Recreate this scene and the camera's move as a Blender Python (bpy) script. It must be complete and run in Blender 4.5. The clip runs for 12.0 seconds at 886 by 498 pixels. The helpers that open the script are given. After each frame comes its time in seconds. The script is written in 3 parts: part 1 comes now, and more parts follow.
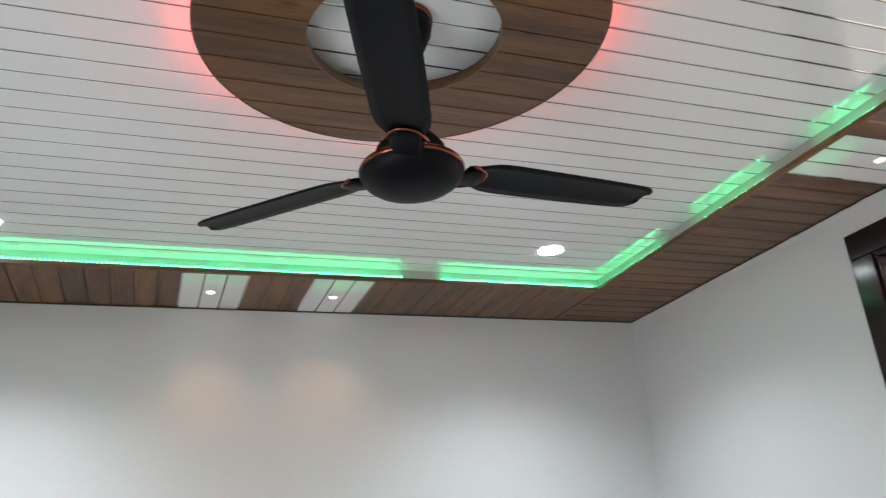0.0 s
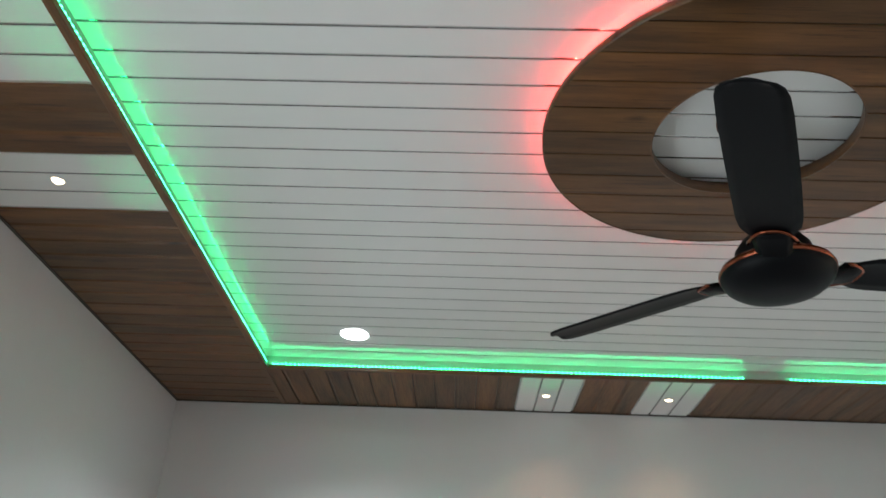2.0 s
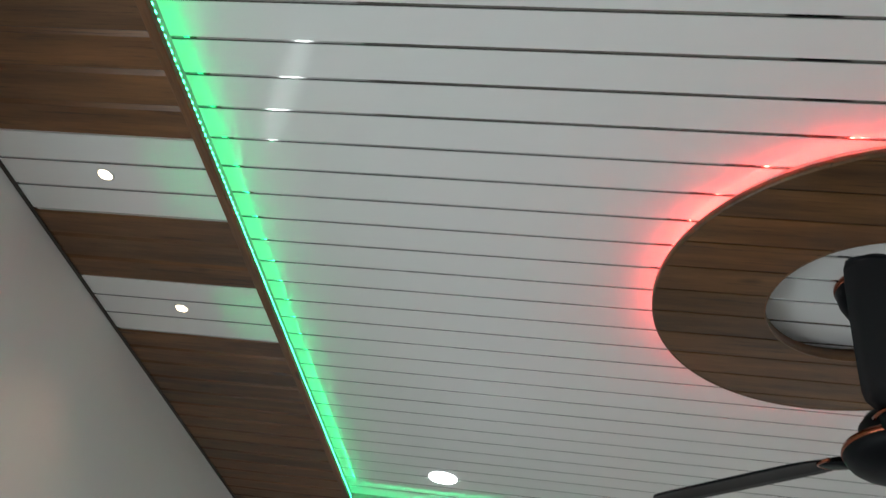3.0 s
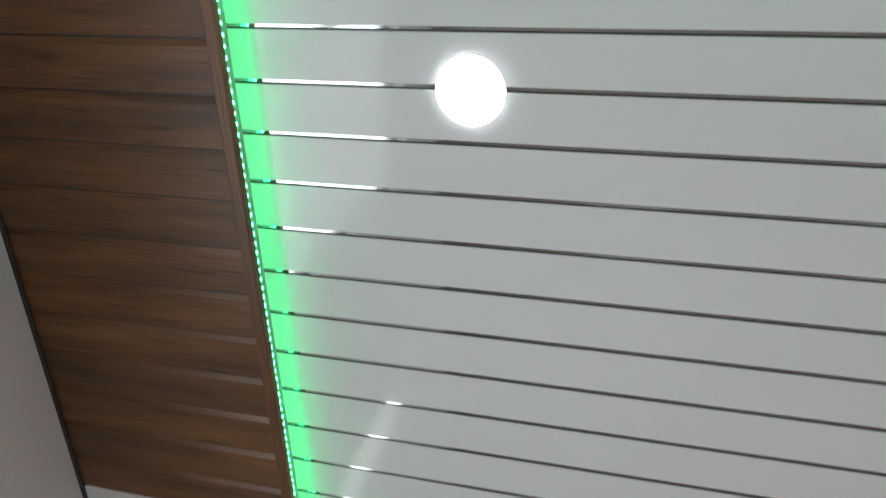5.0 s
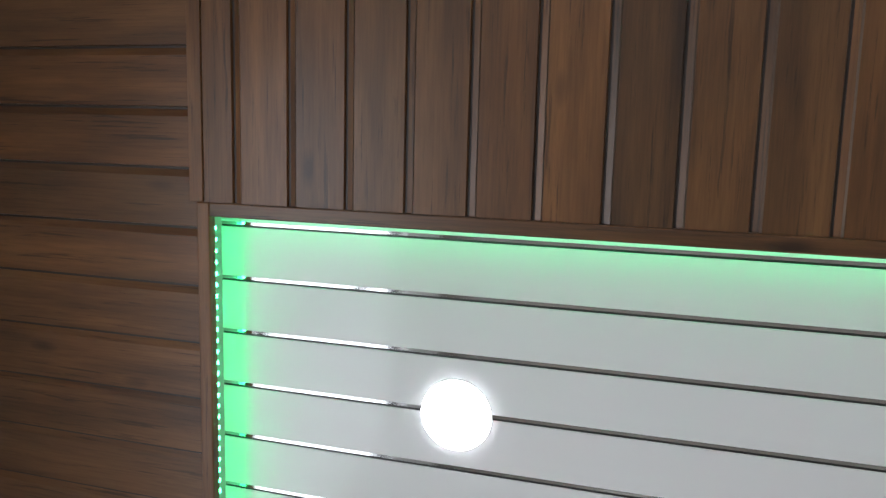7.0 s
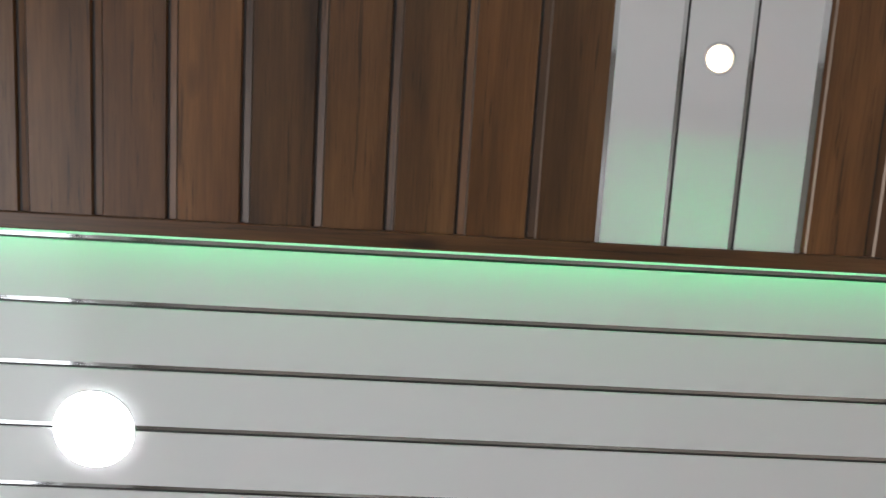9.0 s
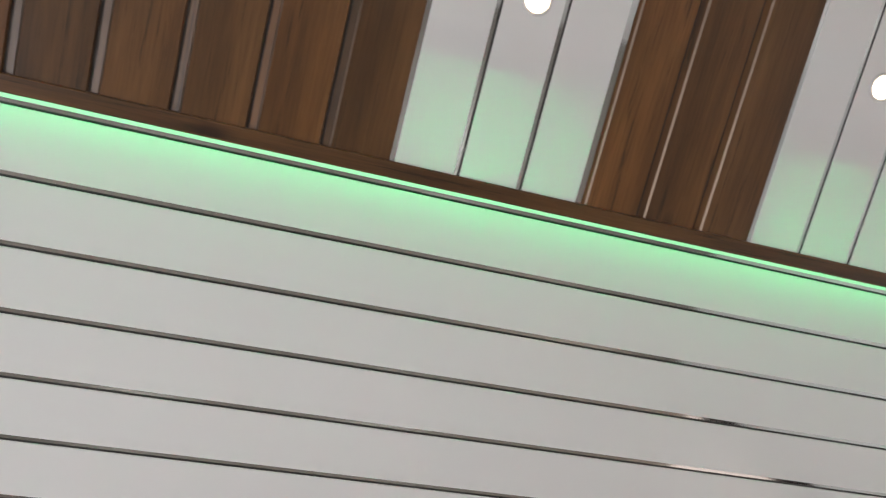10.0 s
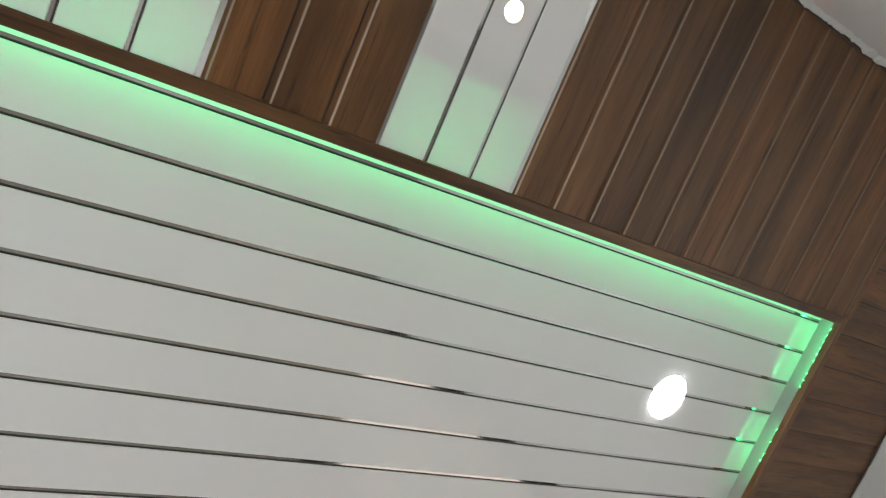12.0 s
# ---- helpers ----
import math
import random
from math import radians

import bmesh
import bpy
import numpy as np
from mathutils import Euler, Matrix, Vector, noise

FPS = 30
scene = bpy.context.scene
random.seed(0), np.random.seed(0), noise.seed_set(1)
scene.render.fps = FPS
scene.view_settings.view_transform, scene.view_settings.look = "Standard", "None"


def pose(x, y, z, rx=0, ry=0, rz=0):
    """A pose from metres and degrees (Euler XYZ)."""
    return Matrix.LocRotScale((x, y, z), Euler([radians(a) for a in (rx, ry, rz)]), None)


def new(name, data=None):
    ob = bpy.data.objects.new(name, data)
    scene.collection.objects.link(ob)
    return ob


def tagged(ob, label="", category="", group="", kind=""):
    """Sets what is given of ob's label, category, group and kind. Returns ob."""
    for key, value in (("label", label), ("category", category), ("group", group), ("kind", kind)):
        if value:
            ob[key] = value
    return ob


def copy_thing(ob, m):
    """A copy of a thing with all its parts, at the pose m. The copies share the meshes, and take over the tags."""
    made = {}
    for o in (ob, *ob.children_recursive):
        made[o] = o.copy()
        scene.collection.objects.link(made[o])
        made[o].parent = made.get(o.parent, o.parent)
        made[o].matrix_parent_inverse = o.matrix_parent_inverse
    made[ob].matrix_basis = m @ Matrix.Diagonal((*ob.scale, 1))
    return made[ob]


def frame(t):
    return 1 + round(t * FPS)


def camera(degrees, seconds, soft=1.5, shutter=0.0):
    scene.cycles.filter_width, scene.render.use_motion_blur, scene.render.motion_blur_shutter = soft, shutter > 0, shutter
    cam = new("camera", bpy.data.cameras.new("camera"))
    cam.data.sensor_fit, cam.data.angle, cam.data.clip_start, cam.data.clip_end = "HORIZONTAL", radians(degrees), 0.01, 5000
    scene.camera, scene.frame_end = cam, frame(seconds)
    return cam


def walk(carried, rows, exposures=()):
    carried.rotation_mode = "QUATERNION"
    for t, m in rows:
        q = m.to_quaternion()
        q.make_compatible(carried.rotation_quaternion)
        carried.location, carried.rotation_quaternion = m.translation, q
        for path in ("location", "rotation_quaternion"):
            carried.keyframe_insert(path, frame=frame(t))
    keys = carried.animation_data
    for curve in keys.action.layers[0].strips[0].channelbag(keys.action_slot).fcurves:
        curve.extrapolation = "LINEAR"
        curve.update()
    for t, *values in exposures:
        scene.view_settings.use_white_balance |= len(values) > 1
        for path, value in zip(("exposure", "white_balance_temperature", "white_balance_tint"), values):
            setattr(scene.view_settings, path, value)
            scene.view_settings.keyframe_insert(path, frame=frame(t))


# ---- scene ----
# ---- camera and walk ----
cam = camera(58.17, 12.0, soft=1.2, shutter=0.25)
walk(cam, [
    (0.0, pose(0.8757, 0.1238, 1.4643, 111.57, 4.27, -19.77)),
    (0.5, pose(0.8393, 0.1284, 1.4684, 112.26, 3.46, -12.73)),
    (1.0, pose(0.7924, 0.1252, 1.4776, 112.90, 1.34, -6.21)),
    (1.5, pose(0.7647, 0.1212, 1.4868, 114.68, -0.33, -2.31)),
    (2.0, pose(0.7564, 0.1079, 1.4848, 118.76, -2.17, 0.76)),
    (2.5, pose(0.7324, 0.0899, 1.4834, 124.20, -5.08, 2.96)),
    (3.0, pose(0.6974, 0.0683, 1.4834, 128.29, -8.19, 3.77)),
    (4.8, pose(0.6245, -0.0228, 1.5177, 150.48, -14.78, 3.29)),
    (5.0, pose(0.6297, -0.0290, 1.5190, 153.39, -15.73, 2.26)),
    (5.5, pose(0.6141, -0.0591, 1.5214, 159.85, -16.54, -0.15)),
    (6.0, pose(0.6110, -0.0874, 1.5316, 165.34, -17.31, -1.29)),
    (6.5, pose(0.6248, -0.1089, 1.5401, 169.79, -17.97, -1.23)),
    (6.7, pose(0.6381, -0.1133, 1.5512, 171.84, -18.36, -1.42)),
    (8.3, pose(0.6740, -0.1890, 1.5935, 172.55, -5.34, -1.37)),
    (8.5, pose(0.7053, -0.1728, 1.5947, 172.99, -3.68, -0.87)),
    (9.0, pose(0.7474, -0.1483, 1.6025, 171.03, 1.93, -3.40)),
    (9.5, pose(0.7699, -0.1316, 1.5992, 168.09, 7.24, -8.24)),
    (10.0, pose(0.8038, -0.1190, 1.6068, 165.38, 12.09, -14.45)),
    (10.5, pose(0.8606, -0.1104, 1.5933, 164.15, 16.43, -18.48)),
    (11.0, pose(0.8904, -0.1142, 1.5896, 161.05, 20.74, -21.43)),
    (11.5, pose(0.9259, -0.1042, 1.5823, 158.46, 24.75, -24.64)),
    (12.0, pose(0.9592, -0.1093, 1.5729, 156.16, 28.30, -26.39)),
], exposures=[(0.0, 0.74, 6500, 11), (0.8, 0.56, 6500, 8), (1.5, 0.42, 6500, 5), (3.0, 0.2, 6500, 6), (5.0, 0.12, 6550, 12), (6.5, 0.32, 6450, 15), (9.0, 0.3, 6700, 16), (10.2, 0.57, 7000, 18), (12.0, 0.54, 6950, 12)])

# ---- light: daylight through the window and the doorway, and the room's own lamps ----
world = bpy.data.worlds.new("world")
scene.world = world
world.use_nodes = True
world.node_tree.nodes["Background"].inputs["Color"].default_value = (0.5, 0.6, 0.75, 1)
world.node_tree.nodes["Background"].inputs["Strength"].default_value = 0.02

LAMP_POWER = 16.0       # radiance of the round lamps' diffusers
LAMP_WATTS = 62.0       # the beam of each round cool-white lamp
SPOT_WATTS = 4.2        # each small warm spot
WINDOW_WATTS = 20.0     # daylight in the west window
SLIT_WATTS = 1.8        # daylight in the slim window beside it
DOOR_WATTS = 3.6       # daylight in the doorway
GREEN = (0.0, 1.0, 0.27)
GREEN_HOT = (0.035, 1.0, 0.33)
RED = (1.0, 0.03, 0.03)
RED_HOT = (1.0, 0.09, 0.06)

# ---- measures: everything hangs on the groove spacing of the ceiling panels ----
P = 0.0847              # one groove spacing of the brown panels
PW = 0.966              # white panel spacing, in P
H = 2.54                # underside of the brown border
D = 0.62 * P            # recess of the white tray above the border
TW, TL = 32.26 * P, 35.656 * P          # tray width (x) and length (y)
XW, XE = -5.86 * P, 37.76 * P          # room walls
YS, YN = -6.00 * P, 40.976 * P
LIP = 0.24 * P          # width of the edge moulding
CX, CY = 16.13 * P, 17.686 * P            # centre of the ring and the fan


# ---- materials ----
def mat(name):
    m = bpy.data.materials.new(name)
    m.use_nodes = True
    nt = m.node_tree
    return m, nt, nt.nodes["Principled BSDF"]


def node(nt, kind, **values):
    n = nt.nodes.new(kind)
    for key, value in values.items():
        n.inputs[key].default_value = value
    return n


def ramp(nt, source, stops):
    r = nt.nodes.new("ShaderNodeValToRGB")
    el = r.color_ramp.elements
    while len(el) < len(stops):
        el.new(0.5)
    for e, (pos, col) in zip(el, stops):
        e.position, e.color = pos, (*col, 1) if len(col) == 3 else col
    nt.links.new(source, r.inputs["Fac"])
    return r.outputs["Color"]


def coords(nt, scale):
    tc = nt.nodes.new("ShaderNodeTexCoord")
    mp = nt.nodes.new("ShaderNodeMapping")
    mp.inputs["Scale"].default_value = scale
    nt.links.new(tc.outputs["Object"], mp.inputs["Vector"])
    return mp.outputs["Vector"]


def noise_tex(nt, vec, scale, detail=4.0, rough=0.55):
    n = node(nt, "ShaderNodeTexNoise", Scale=scale, Detail=detail, Roughness=rough)
    nt.links.new(vec, n.inputs["Vector"])
    return n.outputs["Fac"]


def mixc(nt, fac, a, b, blend="MIX"):
    mx = nt.nodes.new("ShaderNodeMix")
    mx.data_type, mx.blend_type = "RGBA", blend
    for sock, v in ((mx.inputs[0], fac), (mx.inputs[6], a), (mx.inputs[7], b)):
        if isinstance(v, (int, float)):
            sock.default_value = v
        elif isinstance(v, tuple):
            sock.default_value = (*v, 1)
        else:
            nt.links.new(v, sock)
    return mx.outputs[2]


def bump(nt, bsdf, height, strength, distance):
    b = node(nt, "ShaderNodeBump", Strength=strength, Distance=distance)
    nt.links.new(height, b.inputs["Height"])
    nt.links.new(b.outputs["Normal"], bsdf.inputs["Normal"])


def plain(name, color, rough=0.5, metal=0.0, vary=0.12, scale=30.0, relief=0.05):
    """A paint, plastic or metal with slight mottling at two scales."""
    m, nt, b = mat(name)
    v = coords(nt, (1, 1, 1))
    big, small = noise_tex(nt, v, scale * 0.12, 3), noise_tex(nt, v, scale * 4, 5)
    dark = tuple(c * (1 - vary) for c in color)
    c1 = mixc(nt, big, dark, color)
    c2 = mixc(nt, 0.25, c1, ramp(nt, small, [(0.3, dark), (0.7, color)]))
    nt.links.new(c2, b.inputs["Base Color"])
    b.inputs["Roughness"].default_value, b.inputs["Metallic"].default_value = rough, metal
    if relief:
        bump(nt, b, small, relief, 0.001)
    return m


def wood(name, axis):
    """Dark walnut-print PVC lamination; the grain runs along axis ('X' or 'Y'), each strip of its own tone."""
    m, nt, b = mat(name)
    tc = nt.nodes.new("ShaderNodeTexCoord")
    geo = nt.nodes.new("ShaderNodeNewGeometry")
    shift = nt.nodes.new("ShaderNodeVectorMath")
    shift.operation = "MULTIPLY_ADD"
    comb = nt.nodes.new("ShaderNodeCombineXYZ")
    for k in range(3):
        nt.links.new(geo.outputs["Random Per Island"], comb.inputs[k])
    nt.links.new(comb.outputs[0], shift.inputs[0])
    shift.inputs[1].default_value = (7.3, 5.1, 3.7)
    nt.links.new(tc.outputs["Object"], shift.inputs[2])
    mp = nt.nodes.new("ShaderNodeMapping")
    mp.inputs["Scale"].default_value = (1, 9, 9) if axis == "X" else (9, 1, 9)
    nt.links.new(shift.outputs[0], mp.inputs["Vector"])
    v = mp.outputs["Vector"]
    broad = noise_tex(nt, v, 2.2, 4, 0.6)
    mpf = nt.nodes.new("ShaderNodeMapping")
    mpf.inputs["Scale"].default_value = (2.2, 60, 60) if axis == "X" else (60, 2.2, 60)
    nt.links.new(shift.outputs[0], mpf.inputs["Vector"])
    fine = noise_tex(nt, mpf.outputs["Vector"], 5.0, 8, 0.7)
    mp2 = nt.nodes.new("ShaderNodeMapping")
    mp2.inputs["Scale"].default_value = (1, 26, 26) if axis == "X" else (26, 1, 26)
    nt.links.new(shift.outputs[0], mp2.inputs["Vector"])
    streak = noise_tex(nt, mp2.outputs["Vector"], 4.5, 7, 0.72)
    base = ramp(nt, broad, [(0.26, (0.060, 0.026, 0.0090)), (0.5, (0.160, 0.070, 0.022)), (0.74, (0.250, 0.115, 0.038))])
    grain = ramp(nt, fine, [(0.33, (0.42, 0.39, 0.37)), (0.58, (1.0, 1.0, 1.0))])
    dark = ramp(nt, streak, [(0.36, (0.16, 0.15, 0.15)), (0.43, (1, 1, 1))])
    tone = ramp(nt, geo.outputs["Random Per Island"], [(0.0, (0.72, 0.74, 0.78)), (0.3, (0.95, 0.95, 0.98)), (0.6, (1.02, 0.97, 0.92)), (1.0, (1.15, 1.06, 0.96))])
    c = mixc(nt, 0.48, base, grain, "MULTIPLY")
    c = mixc(nt, 0.7, c, dark, "MULTIPLY")
    c = mixc(nt, 1.0, c, tone, "MULTIPLY")
    # a few knots
    vor = node(nt, "ShaderNodeTexVoronoi", Scale=1.0)
    mp3 = nt.nodes.new("ShaderNodeMapping")
    mp3.inputs["Scale"].default_value = (4, 11, 4) if axis == "X" else (11, 4, 4)
    nt.links.new(shift.outputs[0], mp3.inputs["Vector"])
    nt.links.new(mp3.outputs["Vector"], vor.inputs["Vector"])
    knot = ramp(nt, vor.outputs["Distance"], [(0.04, (0.25, 0.2, 0.18)), (0.13, (1, 1, 1))])
    c = mixc(nt, 0.8, c, knot, "MULTIPLY")
    nt.links.new(c, b.inputs["Base Color"])
    rr = ramp(nt, fine, [(0.3, (0.42, 0.42, 0.42)), (0.7, (0.30, 0.30, 0.30))])
    nt.links.new(rr, b.inputs["Roughness"])
    b.inputs["Specular IOR Level"].default_value = 0.55
    bump(nt, b, fine, 0.25, 0.0006)
    return m


def emitter(name, color, strength):
    m, nt, b = mat(name)
    b.inputs["Base Color"].default_value = (0.8, 0.8, 0.8, 1)
    b.inputs["Emission Color"].default_value = (*color, 1)
    b.inputs["Emission Strength"].default_value = strength
    return m


def pvc(name, translucent=0.0):
    """Glossy white PVC ceiling panel with a faint orange-peel."""
    m, nt, b = mat(name)
    v = coords(nt, (1, 1, 1))
    big, small = noise_tex(nt, v, 1.3, 3), noise_tex(nt, v, 240.0, 4)
    c = mixc(nt, big, (0.82, 0.815, 0.80), (0.86, 0.855, 0.845))
    nt.links.new(c, b.inputs["Base Color"])
    nt.links.new(ramp(nt, big, [(0.3, (0.08, 0.08, 0.08)), (0.7, (0.12, 0.12, 0.12))]), b.inputs["Roughness"])
    b.inputs["Specular IOR Level"].default_value = 0.35
    bump(nt, b, small, 0.03, 0.0004)
    if translucent:
        tr = nt.nodes.new("ShaderNodeBsdfTranslucent")
        tr.inputs["Color"].default_value = (0.8, 0.8, 0.78, 1)
        mx = nt.nodes.new("ShaderNodeMixShader")
        mx.inputs[0].default_value = translucent
        nt.links.new(b.outputs[0], mx.inputs[1])
        nt.links.new(tr.outputs[0], mx.inputs[2])
        nt.links.new(mx.outputs[0], nt.nodes["Material Output"].inputs["Surface"])
    return m


PVC = pvc("white_pvc")
PVC_THIN = pvc("white_pvc_thin", 0.06)
SILVER = plain("silver_groove_foil", (0.68, 0.68, 0.67), 0.06, 1.0, 0.06, 40, 0.01)
# metallic lip colour that puts a pale highlight into the wood-print grooves
LIP_GLINT = plain("groove_lip_glint", (0.28, 0.205, 0.155), 0.44, 1.0, 0.3, 40, 0.02)
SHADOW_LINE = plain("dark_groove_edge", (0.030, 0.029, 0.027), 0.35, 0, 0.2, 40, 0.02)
WOOD_X, WOOD_Y = wood("walnut_print_x", "X"), wood("walnut_print_y", "Y")
MOULD_X, MOULD_Y = wood("walnut_moulding_x", "X"), wood("walnut_moulding_y", "Y")
EDGE = plain("dark_edge_profile", (0.045, 0.032, 0.024), 0.4, 0, 0.3)
WALL = plain("white_wall_paint", (0.70, 0.705, 0.705), 0.55, 0, 0.05, 8, 0.12)
PLASTER = plain("rough_plaster", (0.70, 0.69, 0.67), 0.9, 0, 0.2, 60, 0.6)
CONCRETE = plain("grey_slab", (0.35, 0.34, 0.33), 0.9, 0, 0.2, 12, 0.4)
TILE = plain("floor_tile", (0.19, 0.176, 0.158), 0.3, 0, 0.25, 10, 0.03)
FRAME = plain("glossy_dark_frame", (0.016, 0.010, 0.011), 0.13, 0, 0.3, 20, 0.03)
BEIGE = plain("beige_wall_paint", (0.80, 0.68, 0.60), 0.6, 0, 0.05, 8, 0.1)
CHARCOAL = plain("matt_charcoal", (0.004, 0.0045, 0.006), 0.45, 0, 0.2, 40, 0.08)
CHARCOAL.node_tree.nodes["Principled BSDF"].inputs["Specular IOR Level"].default_value = 0.12
COPPER = plain("polished_copper", (0.30, 0.085, 0.045), 0.12, 1.0, 0.15, 40, 0.02)
CHROME = plain("chrome", (0.80, 0.81, 0.82), 0.08, 1.0, 0.05, 40, 0.02)
BRAID = plain("braided_steel", (0.36, 0.37, 0.38), 0.35, 0.8, 0.4, 300, 0.5)
BLACK = plain("black_rubber", (0.012, 0.012, 0.012), 0.6)
DARKGREY = plain("dark_grey_plate", (0.035, 0.042, 0.042), 0.35)
COVE_FACE = plain("pale_grey_cove_face", (0.42, 0.44, 0.42), 0.5)
WHITE_PLASTIC = plain("white_plastic", (0.75, 0.75, 0.74), 0.35)
LAMP = emitter("cool_white_diffuser", (0.86, 0.94, 1.0), LAMP_POWER)
SPOT_GLOW = emitter("warm_white_lens", (1.0, 0.78, 0.52), 5.0)
GREEN_LED = emitter("green_diode", GREEN_HOT, 18.0)
GREEN_TAPE = emitter("green_lit_tape", GREEN, 2.0)
WEAK_LED = emitter("weak_green_diode", GREEN_HOT, 9.0)
WEAK_TAPE = emitter("weak_green_tape", GREEN, 3.6)
PATCH_LED = emitter("patchy_green_diode", GREEN_HOT, 10.0)
PATCH_TAPE = emitter("patchy_green_tape", GREEN, 2.8)
# for the added bars that put a green tint into the white bands
GREEN_DIM = emitter("green_glow_behind_panel", GREEN, 24.0)
RED_LED = emitter("red_diode", RED_HOT, 80.0)
RED_TAPE = emitter("red_lit_tape", RED, 17.0)
OFF_TAPE = plain("unlit_tape", (0.55, 0.56, 0.52), 0.4)


# ---- building helpers ----
def link_mesh(name, bm, mats, parent=None, label="", smooth=False):
    me = bpy.data.meshes.new(name)
    if smooth:
        for f in bm.faces:
            f.smooth = True
    bm.to_mesh(me)
    bm.free()
    for m in mats if isinstance(mats, (list, tuple)) else [mats]:
        me.materials.append(m)
    ob = new(name, me)
    ob.parent = parent
    if label:
        ob["label"] = label
    return ob


def part(name, bm, material, parent, label="", smooth=False):
    return link_mesh(name, bm, material, parent, label, smooth)


def empty(name, at=(0, 0, 0)):
    ob = new(name)
    ob.location = at
    return ob


def box(bm, x0, x1, y0, y1, z0, z1, bevel=0.0, mi=0):
    vs = [bm.verts.new(c) for c in ((x0, y0, z0), (x1, y0, z0), (x1, y1, z0), (x0, y1, z0), (x0, y0, z1), (x1, y0, z1), (x1, y1, z1), (x0, y1, z1))]
    fs = [bm.faces.new([vs[i] for i in q]) for q in ((3, 2, 1, 0), (4, 5, 6, 7), (0, 1, 5, 4), (1, 2, 6, 5), (2, 3, 7, 6), (3, 0, 4, 7))]
    for f in fs:
        f.material_index = mi
    if bevel:
        bmesh.ops.bevel(bm, geom=list({e for f in fs for e in f.edges}), offset=bevel, segments=2, affect="EDGES", profile=0.5)
    return bm


def lathe(bm, profile, segs=48, centre=(0, 0, 0), mi=0):
    """Turn (radius, height) pairs round the z axis."""
    rings = []
    for r, z in profile:
        if r < 1e-6:
            rings.append([bm.verts.new((centre[0], centre[1], centre[2] + z))])
        else:
            rings.append([bm.verts.new((centre[0] + r * math.cos(2 * math.pi * k / segs), centre[1] + r * math.sin(2 * math.pi * k / segs), centre[2] + z)) for k in range(segs)])
    for a, b in zip(rings, rings[1:]):
        for k in range(segs):
            q = [a[k % len(a)], a[(k + 1) % len(a)], b[(k + 1) % len(b)], b[k % len(b)]]
            q = list(dict.fromkeys(q))
            if len(q) > 2:
                bm.faces.new(q).material_index = mi
    return bm


def tube(bm, pts, r, segs=12, mi=0):
    """A round tube along points."""
    pts = [Vector(p) for p in pts]
    rings, up = [], Vector((0.13, 0.27, 1)).normalized()
    for i, p in enumerate(pts):
        d = (pts[min(i + 1, len(pts) - 1)] - pts[max(i - 1, 0)]).normalized()
        a = d.cross(up).normalized()
        c = a.cross(d).normalized()
        up = c
        rings.append([bm.verts.new(p + r * (math.cos(2 * math.pi * k / segs) * a + math.sin(2 * math.pi * k / segs) * c)) for k in range(segs)])
    for a, b in zip(rings, rings[1:]):
        for k in range(segs):
            bm.faces.new((a[k], a[(k + 1) % segs], b[(k + 1) % segs], b[k])).material_index = mi
    bm.faces.new(rings[0][::-1])
    bm.faces.new(rings[-1])
    return bm


def smooth_line(pts, n=10):
    """Catmull-Rom through points."""
    pts = [Vector(p) for p in pts]
    out = []
    for i in range(len(pts) - 1):
        a, b, c, d = pts[max(i - 1, 0)], pts[i], pts[i + 1], pts[min(i + 2, len(pts) - 1)]
        for k in range(n):
            t = k / n
            out.append(0.5 * (2 * b + (c - a) * t + (2 * a - 5 * b + 4 * c - d) * t * t + (3 * b - a - 3 * c + d) * t ** 3))
    return out + [pts[-1]]


class Strips:
    """Ceiling panels seen from below: strips along one axis with sunk grooves between them."""
    def __init__(self, axis, z):
        self.axis, self.z, self.v, self.f, self.m = axis, z, [], [], []

    def quad(self, c0, c1, l0, l1, z0, z1, mi):
        n = len(self.v)
        pts = ((c0, l0, z0), (c1, l0, z1), (c1, l1, z1), (c0, l1, z0))
        self.v += [(l, c, z) if self.axis == "X" else (c, l, z) for c, l, z in pts]
        self.f.append((n, n + 1, n + 2, n + 3) if self.axis == "X" else (n + 3, n + 2, n + 1, n))
        self.m.append(mi)

    def strip(self, c0, c1, l0, l1, mi, gap, slopes, depth, solid=True, glint=False):
        """One strip between the groove lines c0 and c1: its face, two sloping sides, end and back."""
        z, n = self.z, len(self.v)
        sa, sb = min(slopes[0], 0.4 * (c1 - c0)), min(slopes[1], 0.4 * (c1 - c0))
        a, b = c0 + gap / 2 + sa, c1 - gap / 2 - sb
        cs = [(a - sa, z + depth), (a, z), (b, z), (b + sb, z + depth), (b + sb, z + depth + 0.006), (a - sa, z + depth + 0.006)]
        if glint:           # a flat-bottomed flute; its narrow metallic lip puts in the wood's glint
            cs[0:1] = [(a - sa, z + depth), (a - 0.0024, z + depth * 0.55)]
        w, k = len(cs), len(cs) if solid else 3
        for l in (l0, l1):
            self.v += [(l, c, h) if self.axis == "X" else (c, l, h) for c, h in cs]
        for i in range(k):
            j = (i + 1) % w
            self.f.append((n + i, n + j, n + w + j, n + w + i))
            self.m.append(4 if glint and i == 1 else mi)

    def mesh(self, name, mats):
        me = bpy.data.meshes.new(name)
        me.from_pydata(self.v, [], self.f)
        for m in mats:
            me.materials.append(m)
        me.polygons.foreach_set("material_index", self.m)
        me.update()
        return new(name, me)


